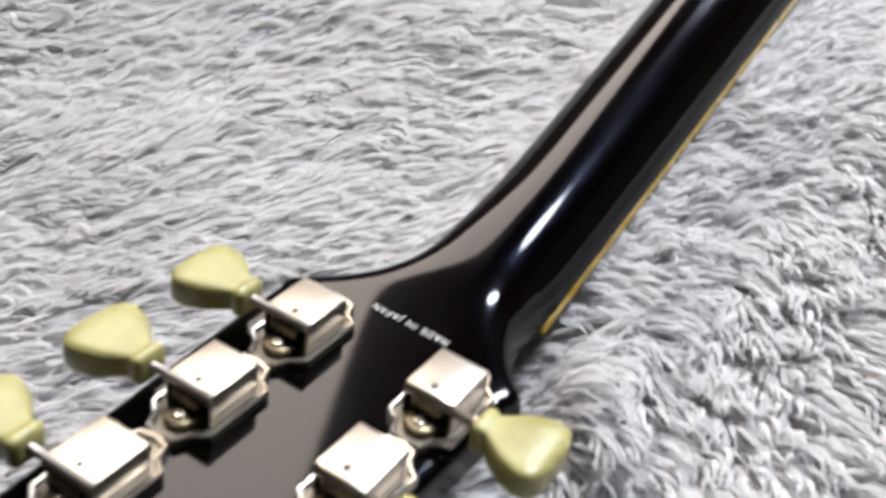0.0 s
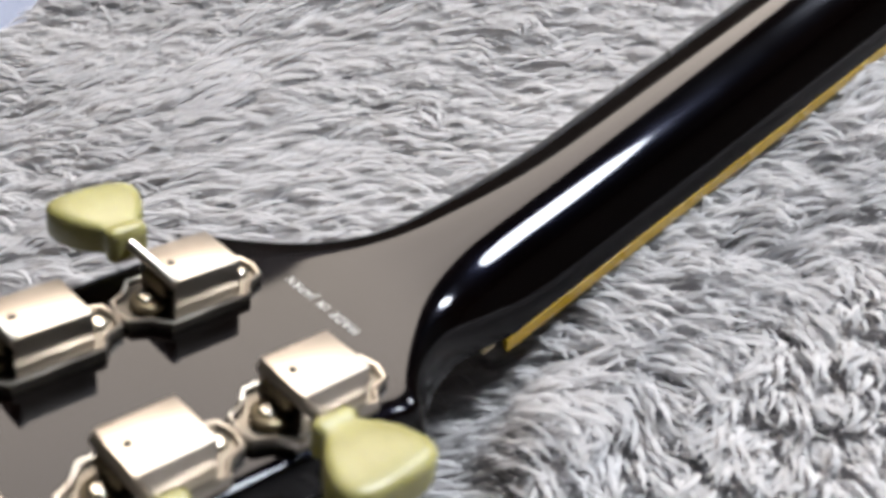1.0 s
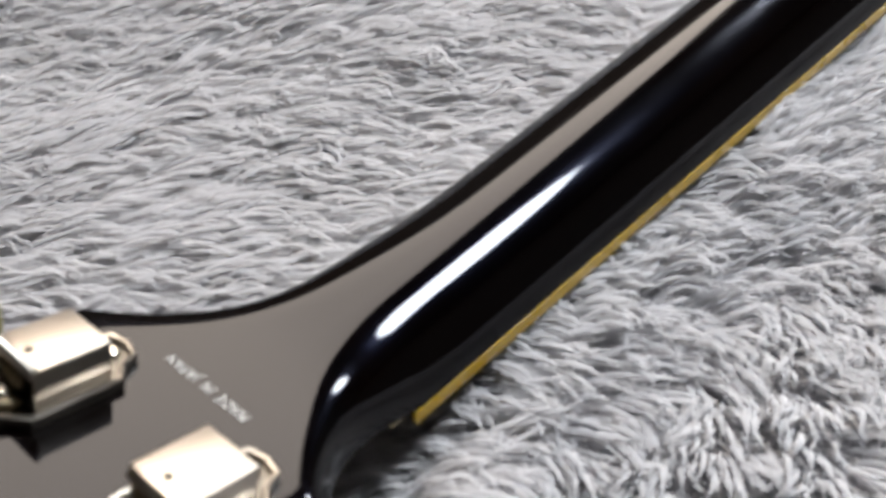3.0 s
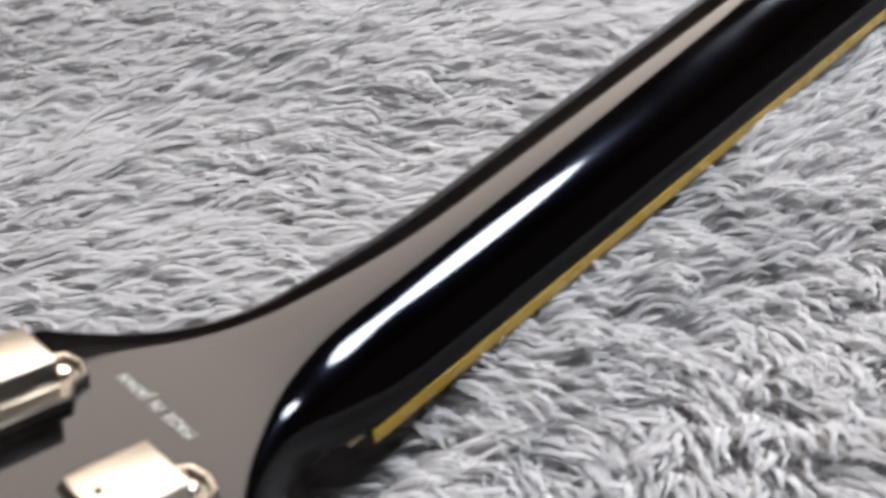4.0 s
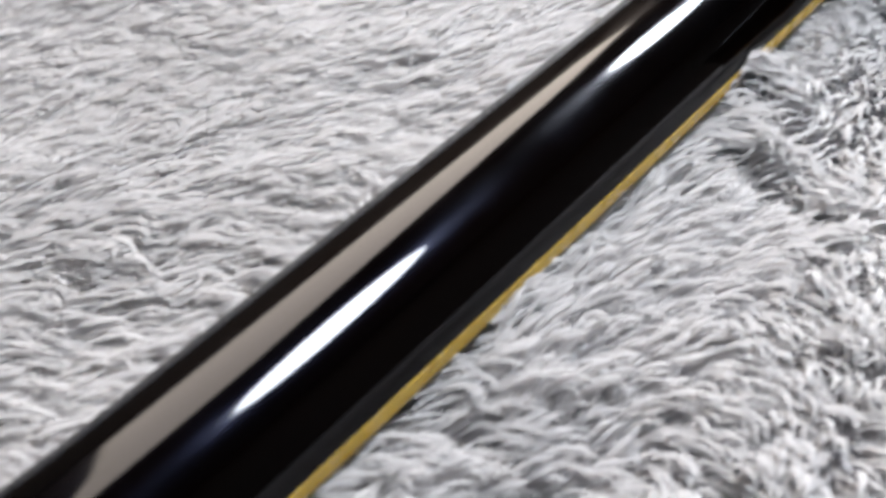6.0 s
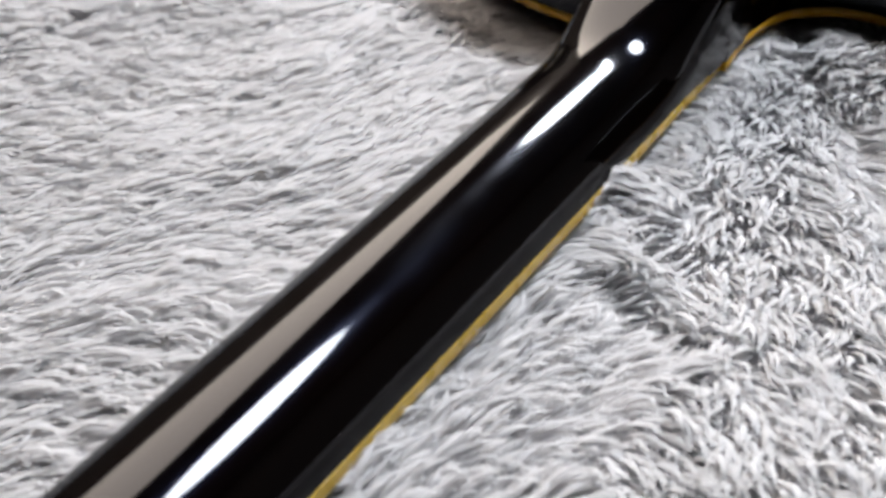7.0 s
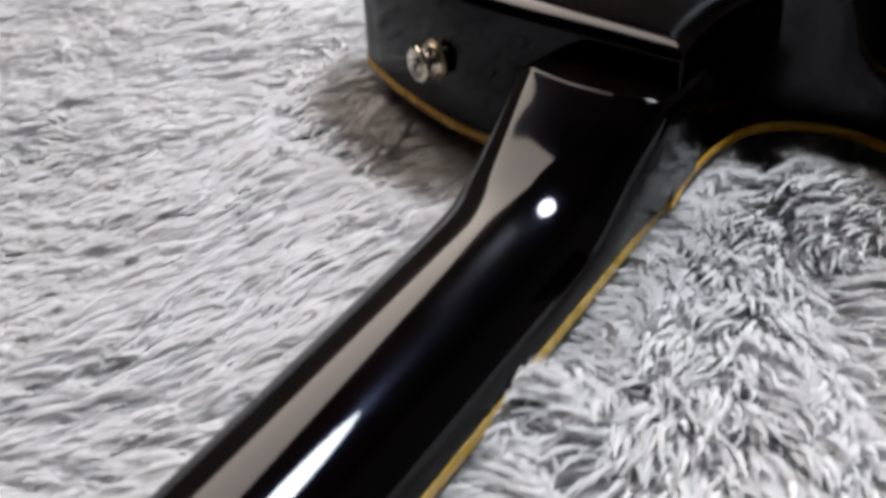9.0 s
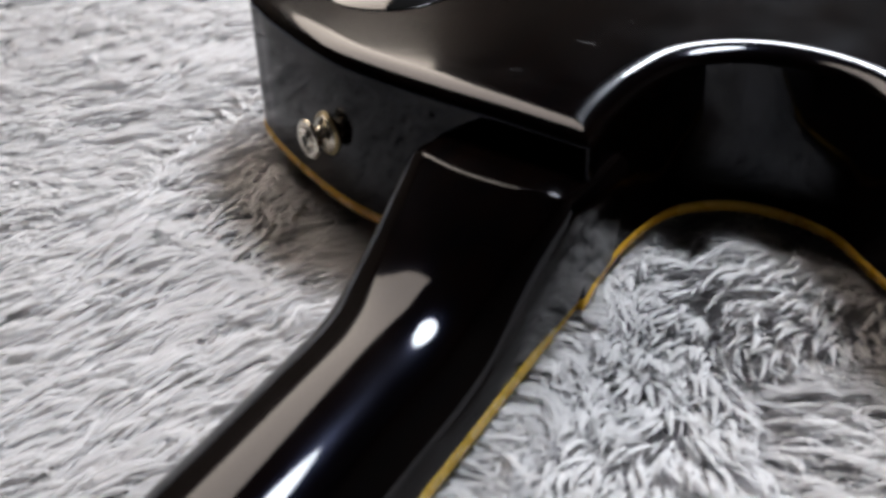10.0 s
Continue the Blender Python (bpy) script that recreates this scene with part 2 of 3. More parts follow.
# ---- electric guitar, lying on its face ----
guitar = tagged(new("electric_guitar"), "glossy black single-cutaway electric guitar lying face down on a rug", "guitar")
TILT17 = math.tan(radians(17))
HEEL_CAP = 0.4095
HEAD_Z, HEAD_Y = 0.0413, -0.042     # back of the headstock at the stamp


def mid(y):
    """The neck's centre line."""
    return 0.0034 - 0.0086 * y if y > 0 else 0.0034 * smoothstep(-0.045, 0.0, y)


def half_width(y):
    """Half the width of neck and headstock."""
    if y > 0.0:
        return 0.0223 + 0.0140 * y
    if y > -0.046:
        k = -y / 0.046
        return 0.0223 + 0.0197 * (0.25 * k * k + 0.75 * k ** 3.2)
    if y > -0.052:
        k = (-y - 0.046) / 0.006
        return 0.0420 + 0.0010 * math.sin(k * math.pi * 0.5) - 0.0016 * k * k
    return 0.0414 - 0.0045 * smoothstep(-0.052, -0.175, y)


def heel_rise(y):
    """How far the heel has risen: a soft bend into a steep slope, cut off at the cap, then falling so that its
    reflection stays dark in the camera's view.
    """
    y0, y1, steep = 0.349, 0.399, 0.596
    k = min(1.0, max(0.0, (y - y0) / (y1 - y0)))
    return steep * ((y1 - y0) * (k ** 3 - 0.5 * k ** 4) + max(0.0, min(y, HEEL_CAP) - y1)) - 0.12 * max(0.0, y - HEEL_CAP)


def crest(y):
    """Height of the back of neck and headstock."""
    head = HEAD_Z + (HEAD_Y - y) * TILT17
    neck = 0.0331 - 0.0033 * max(0.0, y)
    d = 0.0055
    z = 0.5 * (head + neck + math.sqrt((head - neck) ** 2 + d * d))
    return z + heel_rise(y)


def floor_of(y):
    """Height of the glued side: fingerboard joint, or the face of the headstock."""
    return 0.0153 - y * (0.0154 if y >= 0 else TILT17)


def side_curve(a, w, h):
    """The treble flank of the neck: an even arc that meets the fingerboard at a slant, shaped to fit its reflections in
    the camera's view.
    """
    full = radians(74)
    turn = full * (1 - a / (math.pi / 2))
    return w * math.sin(turn) / math.sin(full), h * (math.cos(turn) - math.cos(full)) / (1 - math.cos(full))


# angles along one flank, closer together where it turns
FLANK = [math.pi / 2 * smoothstep(0, 1, k / 36) for k in range(37)]


def section(y):
    """A half oval that squares up towards the flat headstock and towards the heel."""
    w, zt, zb = half_width(y), crest(y), floor_of(y)
    bell = smoothstep(0.372, HEEL_CAP, y)
    out = []
    for side, angles in ((-1, FLANK), (1, FLANK[-2::-1])):
        if y < 0.2:
            square = smoothstep(0.056, -0.046, y) if side < 0 else smoothstep(0.016, -0.046, y)
            power, k = 0.92 - 0.77 * square, smoothstep(0.020, -0.034, y)
        else:
            square = smoothstep(0.366, 0.411, y)
            power, k = 0.92 - (0.64 if side < 0 else 0.69) * square, smoothstep(0.340, 0.404, y)
        for a in angles:
            c, s = math.cos(a) if a < math.pi / 2 else 0.0, math.sin(a)
            ex, ez = w * c ** power, (zt - zb) * s ** power
            if side > 0:
                # only the treble flank is made leaner, to fit its reflections in the camera's view
                sx, sz = side_curve(a, w, zt - zb)
                ex, ez = sx + (ex - sx) * (0.06 + 0.94 * k), sz + (ez - sz) * (0.06 + 0.94 * k)
            ex += 0.0018 * smoothstep(0.392, 0.424, y) * (side > 0) * ex / w
            px = side * (ex + bell * (0.0048 if side > 0 else -0.0008) * ez / (zt - zb) * ex / w)
            arc = 0.0072 * ((px - 0.013) / 0.030) ** 2 * smoothstep(0.375, HEEL_CAP, y)
            out.append((px + mid(y), y + arc, zb + ez))
    return out


def neck_mesh():
    ys = [-0.188 + 0.006 * k for k in range(22)]
    ys += [-0.056 + 0.002 * k for k in range(48)]
    ys += [0.04 + 0.01 * k for k in range(30)]
    ys += [0.34 + 0.003 * k for k in range(23)] + [0.4075, 0.4085, HEEL_CAP - 0.0005, HEEL_CAP, HEEL_CAP + 0.0005, 0.411, 0.413, 0.42, 0.43, 0.440, 0.450]
    rows = [section(y) for y in ys]
    verts = [p for row in rows for p in row]
    n = len(rows[0])
    faces = []
    for i in range(len(rows) - 1):
        for k in range(n - 1):
            faces.append((i * n + k, i * n + k + 1, (i + 1) * n + k + 1, (i + 1) * n + k))
        faces.append((i * n + n - 1, i * n, (i + 1) * n, (i + 1) * n + n - 1))
    faces.append(tuple(range(n)))
    faces.append(tuple((len(rows) - 1) * n + k for k in range(n)))
    return verts, faces


sharp(part("neck", neck_mesh(), LACQUER, guitar, "glossy black lacquered neck with tilted headstock"), 50)

# fingerboard between two strips of binding
def strip(x_of, thick, z0, z1, y0, y1, count=40):
    verts, faces = [], []
    for i in range(count + 1):
        y = y0 + (y1 - y0) * i / count
        x, dz = x_of(y) + mid(y), -0.0154 * y
        verts += [(x, y, z0 + dz), (x + thick, y, z0 + dz), (x + thick, y, z1 + dz), (x, y, z1 + dz)]
    for i in range(count):
        for k in range(4):
            a, b = i * 4 + k, i * 4 + (k + 1) % 4
            faces.append((a, b, b + 4, a + 4))
    faces += [(0, 1, 2, 3), tuple(count * 4 + k for k in range(4))]
    return verts, faces


def board_half(y):
    return 0.0223 + 0.0140 * y


part("fingerboard", strip(lambda y: -0.0205, 0.041, 0.0100, 0.0153, 0.001, 0.50, 20), EBONY, guitar, "dark wooden fingerboard pressed into the rug", smooth=False)
for side in (-1, 1):
    part("fingerboard_binding", strip(lambda y: side * (board_half(y) + 0.0002) - (0.0016 if side > 0 else 0), 0.0016, 0.0108, 0.0152, -0.0035, 0.445), BINDING, guitar, "aged yellow plastic binding", smooth=False)
part("nut", box((0.0370, 0.005, 0.0050), (0.0034, -0.0062, 0.0128), 0.0006), NUTBONE, guitar, "aged cream nut")

# body
BODY_LOW, BODY_HIGH, EDGE_R, EDGE_IN = 0.0080, 0.0645, 0.0056, 0.0095
OUTLINE = [(0.000, 0.4335), (0.0262, 0.4279), (0.0297, 0.4271), (0.0303, 0.4301), (0.0289, 0.4500), (0.0305, 0.473), (0.0370, 0.494), (0.0525, 0.5058), (0.0715, 0.5070), (0.0905, 0.4990), (0.107, 0.4815),
           (0.126, 0.463), (0.142, 0.470), (0.150, 0.497), (0.140, 0.560), (0.128, 0.610), (0.138, 0.665), (0.160, 0.720), (0.168, 0.770), (0.150, 0.830),
           (0.090, 0.872), (0.000, 0.882), (-0.090, 0.872), (-0.150, 0.830), (-0.168, 0.770), (-0.160, 0.720), (-0.138, 0.665), (-0.128, 0.615), (-0.139, 0.560),
           (-0.149, 0.518), (-0.1405, 0.4945), (-0.1270, 0.4825), (-0.1130, 0.4730), (-0.0950, 0.4625), (-0.0745, 0.4520), (-0.0560, 0.4455), (-0.028, 0.4388)]
EDGE = spline([(x, y) for x, y in OUTLINE], 8, closed=True)
EDGE_N = []
for i in range(len(EDGE)):
    t = EDGE[(i + 1) % len(EDGE)] - EDGE[i - 1]
    EDGE_N.append(Vector((t.y, -t.x)).normalized())
if sum(EDGE[i].x * EDGE[(i + 1) % len(EDGE)].y - EDGE[(i + 1) % len(EDGE)].x * EDGE[i].y for i in range(len(EDGE))) < 0:
    EDGE_N = [-v for v in EDGE_N]


def inset_loop(inset):
    """The outline moved inwards; points that would cross at a tight corner meet in its mitre."""
    n = len(EDGE)
    pts = [p - q * inset for p, q in zip(EDGE, EDGE_N)]
    if inset < 0.0004:
        return pts
    flat = np.array([(p.x, p.y) for p in EDGE])
    bad = [np.min(np.hypot(flat[:, 0] - v.x, flat[:, 1] - v.y)) < inset * 0.97 for v in pts]
    k = 0
    while k < n:
        if bad[k]:
            j = k
            while bad[(j + 1) % n]:
                j += 1
            a, b = (k - 1) % n, (j + 1) % n
            da, db = pts[a] - pts[a - 1], pts[b] - pts[(b + 1) % n]
            den = da.x * db.y - da.y * db.x
            meet = (pts[a] + pts[b]) / 2
            if abs(den) > 1e-12:
                d = pts[b] - pts[a]
                meet = pts[a] + da * ((d.x * db.y - d.y * db.x) / den)
            half_way = (pts[a] + pts[b]) / 2
            if inset < 0.002 and (meet - half_way).length > 2 * inset:
                meet = half_way
            for i in range(k, j + 1):
                pts[i % n] = meet
            k = j
        k += 1
    return pts


def rings(levels):
    """Loops of the body's outline, each set in by some metres at a height."""
    verts, faces, n = [], [], len(EDGE)
    for inset, z in levels:
        verts += [(p.x, p.y, z) for p in inset_loop(inset)]
    for j in range(len(levels) - 1):
        for k in range(n):
            faces.append((j * n + k, j * n + (k + 1) % n, (j + 1) * n + (k + 1) % n, (j + 1) * n + k))
    return verts, faces


levels = [(0.0015, BODY_LOW - 0.0004), (0.0, BODY_LOW + 0.0003)]
levels += [(0.0, BODY_LOW + (BODY_HIGH - EDGE_R - BODY_LOW) * k / 6) for k in range(1, 7)]
levels += [(EDGE_IN - EDGE_IN * math.cos(a), BODY_HIGH - EDGE_R + EDGE_R * math.sin(a)) for a in [math.pi / 2 * k / 14 for k in range(1, 15)]]
bv, bf = rings(levels)
n = len(EDGE)
last = (len(levels) - 1) * n
back = [last + k for k in range(n) if (Vector(bv[last + k]) - Vector(bv[last + k - 1 if k else last + n - 1])).length > 1e-7]
bf.append(tuple(back))
bf.append(tuple(range(n)))
body = sharp(part("body", (bv, bf), LACQUER, guitar, "glossy black lacquered solid body, back upward"), 25)
for face in body.data.polygons:
    if len(face.vertices) > 8:
        face.use_smooth = False
lv = [(0.0015, BODY_LOW - 0.0042), (-0.0003, BODY_LOW - 0.0038), (-0.0004, BODY_LOW - 0.0002), (0.001, BODY_LOW + 0.0002)]
part("body_binding", rings(lv), AMBER, guitar, "aged amber binding round the body's top edge")

SWITCH = Vector((-0.086, 0.513))
cover = part("switch_cover_plate", lathe([(0.0, 0.0006), (0.0247, 0.0006), (0.0250, 0.0004), (0.0251, -0.001)], 64, Matrix.Translation((SWITCH.x, SWITCH.y, BODY_HIGH))), PLATE, guitar, "round black plastic switch cover plate")

# hairline scratches and specks of lint on the polished back
SCUFF = material("scuffed_lacquer", (0.02, 0.02, 0.022), 0.5)
grain(SCUFF, 700, 0.4, 0.7)
for x, y, long, turn in ((0.0035, 0.4905, 0.0075, -8), (-0.0080, 0.4600, 0.0040, 25), (0.0215, 0.4690, 0.0014, 60), (0.0100, 0.5150, 0.0016, 10), (-0.0450, 0.4800, 0.0012, 120)):
    mark = box((long, 0.00022, 0.00008))
    bmesh.ops.transform(mark, matrix=pose(x, y, BODY_HIGH + 0.00002, 0, 0, turn), verts=mark.verts)
    part("scratch", mark, SCUFF, body, "faint hairline scratch in the lacquer", smooth=False)

# strap button on the bass shoulder
i_near = min(range(n), key=lambda k: (EDGE[k] - Vector((-0.0800, 0.4540))).length)
b_out = Vector((EDGE_N[i_near].x, EDGE_N[i_near].y, 0))
b_at = Vector((EDGE[i_near].x, EDGE[i_near].y, 0.0305))
b_m = Matrix.Translation(b_at) @ b_out.to_track_quat("Z", "Y").to_matrix().to_4x4()
strap = part("strap_button", lathe([(0.0, 0.0), (0.0068, 0.0), (0.0070, 0.0012), (0.0060, 0.0020), (0.0038, 0.0028), (0.0034, 0.0040), (0.0036, 0.0055), (0.0056, 0.0064), (0.0070, 0.0070),
                                    (0.0073, 0.0078), (0.0067, 0.0086), (0.0054, 0.0086), (0.0046, 0.0076), (0.0, 0.0074)], 40, b_m), SCREW, guitar, "aged nickel strap button")
part("washer", lathe([(0.0, 0.0), (0.0080, 0.0), (0.0082, 0.0006), (0.0078, 0.0013), (0.0, 0.0013)], 32, b_m @ Matrix.Translation((0, 0, -0.0004))), BRASS, strap, "tarnished brass washer")


def screw_bm(r, m4):
    bm = lathe([(0.0, 0.25 * r), (0.35 * r, 0.55 * r), (0.75 * r, 0.42 * r), (r, 0.05 * r), (r, -0.2 * r)], 16, m4)
    return bm


part("screw", screw_bm(0.0036, b_m @ Matrix.Translation((0, 0, 0.0074))), SCREW, strap, "domed cross-head screw")
# dark bars on the screw head stand for the shade in its slots
for turn in (0, 90):
    part("screw_slot", box((0.0034, 0.0007, 0.0006), (0, 0, 0.0094)), HOLE, strap).data.transform(b_m @ pose(0, 0, 0, 0, 0, turn + 20))

# tuning machines; u across, s along the headstock towards the body
HEAD_M = Matrix.Translation((0, HEAD_Y, HEAD_Z)) @ pose(0, 0, 0, -17, 0, 0)


def tuner():
    """Built at the middle of its cover, button towards +x; the base plate carries the rest."""
    half = [(0.0, -0.0205), (0.0048, -0.0192), (0.0066, -0.0152), (0.0106, -0.0116), (0.0106, 0.0100), (0.0064, 0.0132), (0.0048, 0.0174), (0.0, 0.0187)]
    plate = half + [(-x, y) for x, y in reversed(half[1:-1])]
    base = part("tuning_machine", prism(plate, 0.0, 0.0014, 0.0003), DARK_PLATE, guitar, "nickel tuning machine with green keystone button", smooth=False)
    verts, faces, count = [], [], len(plate)
    for k, (x, y) in enumerate(plate):
        a = (Vector(plate[(k + 1) % count]) - Vector(plate[k - 1])).normalized()
        inn = Vector((-a.y, a.x)) * 0.0012
        verts += [(x, y, 0.0010), (x, y, 0.0027), (x + inn.x * 0.4, y + inn.y * 0.4, 0.0032), (x + inn.x, y + inn.y, 0.0030), (x + inn.x * 1.3, y + inn.y * 1.3, 0.0012)]
    for k in range(count):
        for j in range(4):
            a, b = k * 5 + j, (k + 1) % count * 5 + j
            faces.append((a, b, b + 1, a + 1))
    sharp(part("rim", (verts, faces), NICKEL, base, "raised nickel rim"), 40)
    bm = box((0.0156, 0.0180, 0.0106), (0, 0, 0.0067))
    bmesh.ops.bevel(bm, geom=[e for e in bm.edges if not all(v.co.y < -0.008 for v in e.verts)], offset=0.0006, segments=3, profile=0.5, affect="EDGES")
    ends = [f for f in bm.faces if f.calc_center_median().y < -0.0089]
    bmesh.ops.delete(bm, geom=ends, context="FACES")
    bmesh.ops.solidify(bm, geom=list(bm.faces), thickness=0.0007)
    sharp(part("cover", bm, NICKEL, base, "boxy nickel gear cover, open at one end"), 30)
    # a dark disc on the cover stands for the shade in its hole
    part("peep_hole", lathe([(0.0, 0.00015), (0.00105, 0.00015), (0.00108, -0.0004)], 16, Matrix.Translation((-0.0005, -0.0058, 0.0120))), HOLE, base)
    part("shaft", lathe([(0.0, 0.0), (0.0014, 0.0003), (0.0014, 0.0208), (0.0022, 0.0213), (0.0022, 0.0228)], 20, Matrix.Translation((-0.0078, -0.0088, 0.0098)) @ pose(0, 0, 0, 0, 90, 0)), NICKEL, base)
    part("worm", lathe([(0.0014, 0.0)] + [(0.0026 if k % 2 else 0.0018, 0.0012 * k) for k in range(1, 8)] + [(0.0014, 0.0096)], 16, Matrix.Translation((-0.0048, -0.0088, 0.0078)) @ pose(0, 0, 0, 0, 90, 0)), GEARS, base)
    part("gear", lathe([(0.0, 0.0026), (0.0042, 0.0026), (0.0047, 0.0021), (0.0047, 0.0), (0.0, 0.0)], 20, Matrix.Translation((0.0, -0.0112, 0.0014))), GEARS, base)
    part("gear_screw", screw_bm(0.0021, Matrix.Translation((0, -0.0124, 0.0040))), SCREW, base)
    part("screw", screw_bm(0.0024, Matrix.Translation((0, 0.0136, 0.0016))), SCREW, base)
    # keystone button: a flared, waisted slab
    prof = [(0.0, 0.0030, 0.0030), (0.0006, 0.0046, 0.0043), (0.0016, 0.0051, 0.0046), (0.0030, 0.0051, 0.0046), (0.0038, 0.0046, 0.0041), (0.0046, 0.0046, 0.0040), (0.0062, 0.0058, 0.0042),
            (0.0085, 0.0079, 0.0046), (0.0115, 0.0099, 0.0049), (0.0150, 0.0113, 0.0051), (0.0175, 0.0118, 0.0051), (0.0195, 0.0117, 0.0050), (0.0212, 0.0108, 0.0048), (0.0226, 0.0088, 0.0044),
            (0.0234, 0.0060, 0.0038), (0.0237, 0.0030, 0.0030)]
    verts, faces, m = [], [], 28
    for u, wv, th in prof:
        for k in range(m):
            a = 2 * math.pi * k / m
            c, s = math.cos(a), math.sin(a)
            verts.append((u, wv * math.copysign(abs(c) ** 0.38, c), th * math.copysign(abs(s) ** 0.32, s)))
    for j in range(len(prof) - 1):
        for k in range(m):
            faces.append((j * m + k, j * m + (k + 1) % m, (j + 1) * m + (k + 1) % m, (j + 1) * m + k))
    faces += [tuple(range(m)), tuple((len(prof) - 1) * m + k for k in range(m))]
    knob = part("button", (verts, faces), BUTTON, base, "translucent yellow-green plastic keystone button")
    knob.data.transform(Matrix.Translation((0.0150, -0.0088, 0.0094)))
    return base


first = tuner()
U_MID, S_FIRST, PITCH = 0.0242, -0.0240, 0.0383
first.matrix_basis = HEAD_M @ pose(U_MID + 0.004, S_FIRST, 0.0002)
for k in (1, 2):
    copy_thing(first, HEAD_M @ pose(U_MID + 0.004, S_FIRST - PITCH * k, 0.0002))
# the mirror-handed row
second = copy_thing(first, HEAD_M @ pose(-U_MID + 0.004, S_FIRST, 0.0002))
FLIP = Matrix.Diagonal((-1, 1, 1, 1))
for ob in (second, *second.children):
    ob.data = ob.data.copy()
    if ob.name.startswith(("button", "shaft")):
        # the bass row is moved a little higher and closer in to fit the camera's view
        ob.data.transform(Matrix.Translation((-0.0026 if ob.name.startswith("button") else 0.0, 0, 0.0014)))
    ob.data.transform(FLIP)
    ob.data.flip_normals()
for k in (1, 2):
    copy_thing(second, HEAD_M @ pose(-U_MID + 0.004, S_FIRST - PITCH * k, 0.0002))

# stamp
curve = bpy.data.curves.new("stamp", "FONT")
curve.body, curve.align_x, curve.align_y, curve.size = "MADE IN JAPAN", "CENTER", "CENTER", 0.0040
curve.space_character, curve.space_word = 1.25, 1.3
tmp = bpy.data.objects.new("stamp_shape", curve)
scene.collection.objects.link(tmp)
me = bpy.data.meshes.new_from_object(tmp.evaluated_get(bpy.context.evaluated_depsgraph_get()))
bpy.data.objects.remove(tmp)
xs = [v.co.x for v in me.vertices]
wide = max(xs) - min(xs)
me.transform(HEAD_M @ pose(0.0010, 0, 0.0009, 0, 0, 180) @ Matrix.Diagonal((0.0270 / wide, 1, 1, 1)))
me.materials.append(INK)
stamp = new("stamp", me)
stamp.parent = guitar
tagged(stamp, "silver stamp reading MADE IN JAPAN")

# ---- plush rug ----
rng = np.random.default_rng(7)


def waves(x, y, seed, size, octaves=3):
    """Cheap smooth noise from sums of sines, about -1 to 1."""
    r = np.random.default_rng(seed)
    out = np.zeros_like(x)
    for k in range(octaves):
        f = 2 * np.pi / size * 1.9 ** k
        for _ in range(4):
            a = r.uniform(0, 2 * np.pi)
            out += np.sin(f * (x * np.cos(a) + y * np.sin(a)) * r.uniform(0.7, 1.3) + r.uniform(0, 6.28)) * 0.30 / 1.6 ** k
    return out


def inside_body(x, y):
    hit = np.zeros(x.shape, bool)
    for i in range(len(EDGE)):
        a, b = EDGE[i], EDGE[(i + 1) % len(EDGE)]
        if abs(a.y - b.y) > 1e-9:
            cross = ((a.y > y) != (b.y > y)) & (x < (b.x - a.x) * (y - a.y) / (b.y - a.y) + a.x)
            hit ^= cross
    return hit


def parting(y):
    """The line in the cutaway where the pile parts."""
    return 0.116 - 0.48 * (y - 0.355)


def soft(v, width):
    return 1 / (1 + np.exp(-np.clip(v / width, -50, 50)))


def tuft(x, y):
    return np.exp(-((x - 0.038) / 0.015) ** 2 - ((y - 0.322) / 0.014) ** 2)


def lean(x, y):
    """Which way the pile lies: one way left of the neck, in several fields right of it."""
    right, high = soft(x - 0.03, 0.010), soft(y - 0.285, 0.010)
    beside = 64 - 171 * high
    deg = 36 + (beside - 36) * right
    deg = deg + (-52 - deg) * soft(x - 0.071 + 0.015 * high + 0.024 * soft(0.11 - y, 0.015), 0.008)
    deg = deg + (18 - deg) * soft(x - parting(y), 0.003) * high
    deg = deg + (-165 - deg) * tuft(x, y)
    # along the body the fibres point away from it
    deg = deg + (-98 - deg) * soft(y - 0.452 - 0.15 * np.maximum(0.0, x - 0.09), 0.006) * soft(x - 0.028, 0.004)
    deg = deg + (-118 - deg) * soft(y - 0.400 + 0.28 * (x + 0.06), 0.006) * soft(-0.010 - x, 0.006) * soft(x + 0.185, 0.010)
    return np.deg2rad(deg) + (0.38 - 0.12 * right) * waves(x, y, 3, 0.26, 2) + (0.22 + 0.18 * right * (1 - 0.6 * high)) * waves(x, y, 4, 0.070, 2) + (0.10 + 0.05 * right + 0.33 * right * (1 - high)) * waves(x, y, 13, 0.026, 1)


def board_low(y):
    """Height of the strings' side of the fingerboard."""
    return 0.0100 - 0.0154 * y


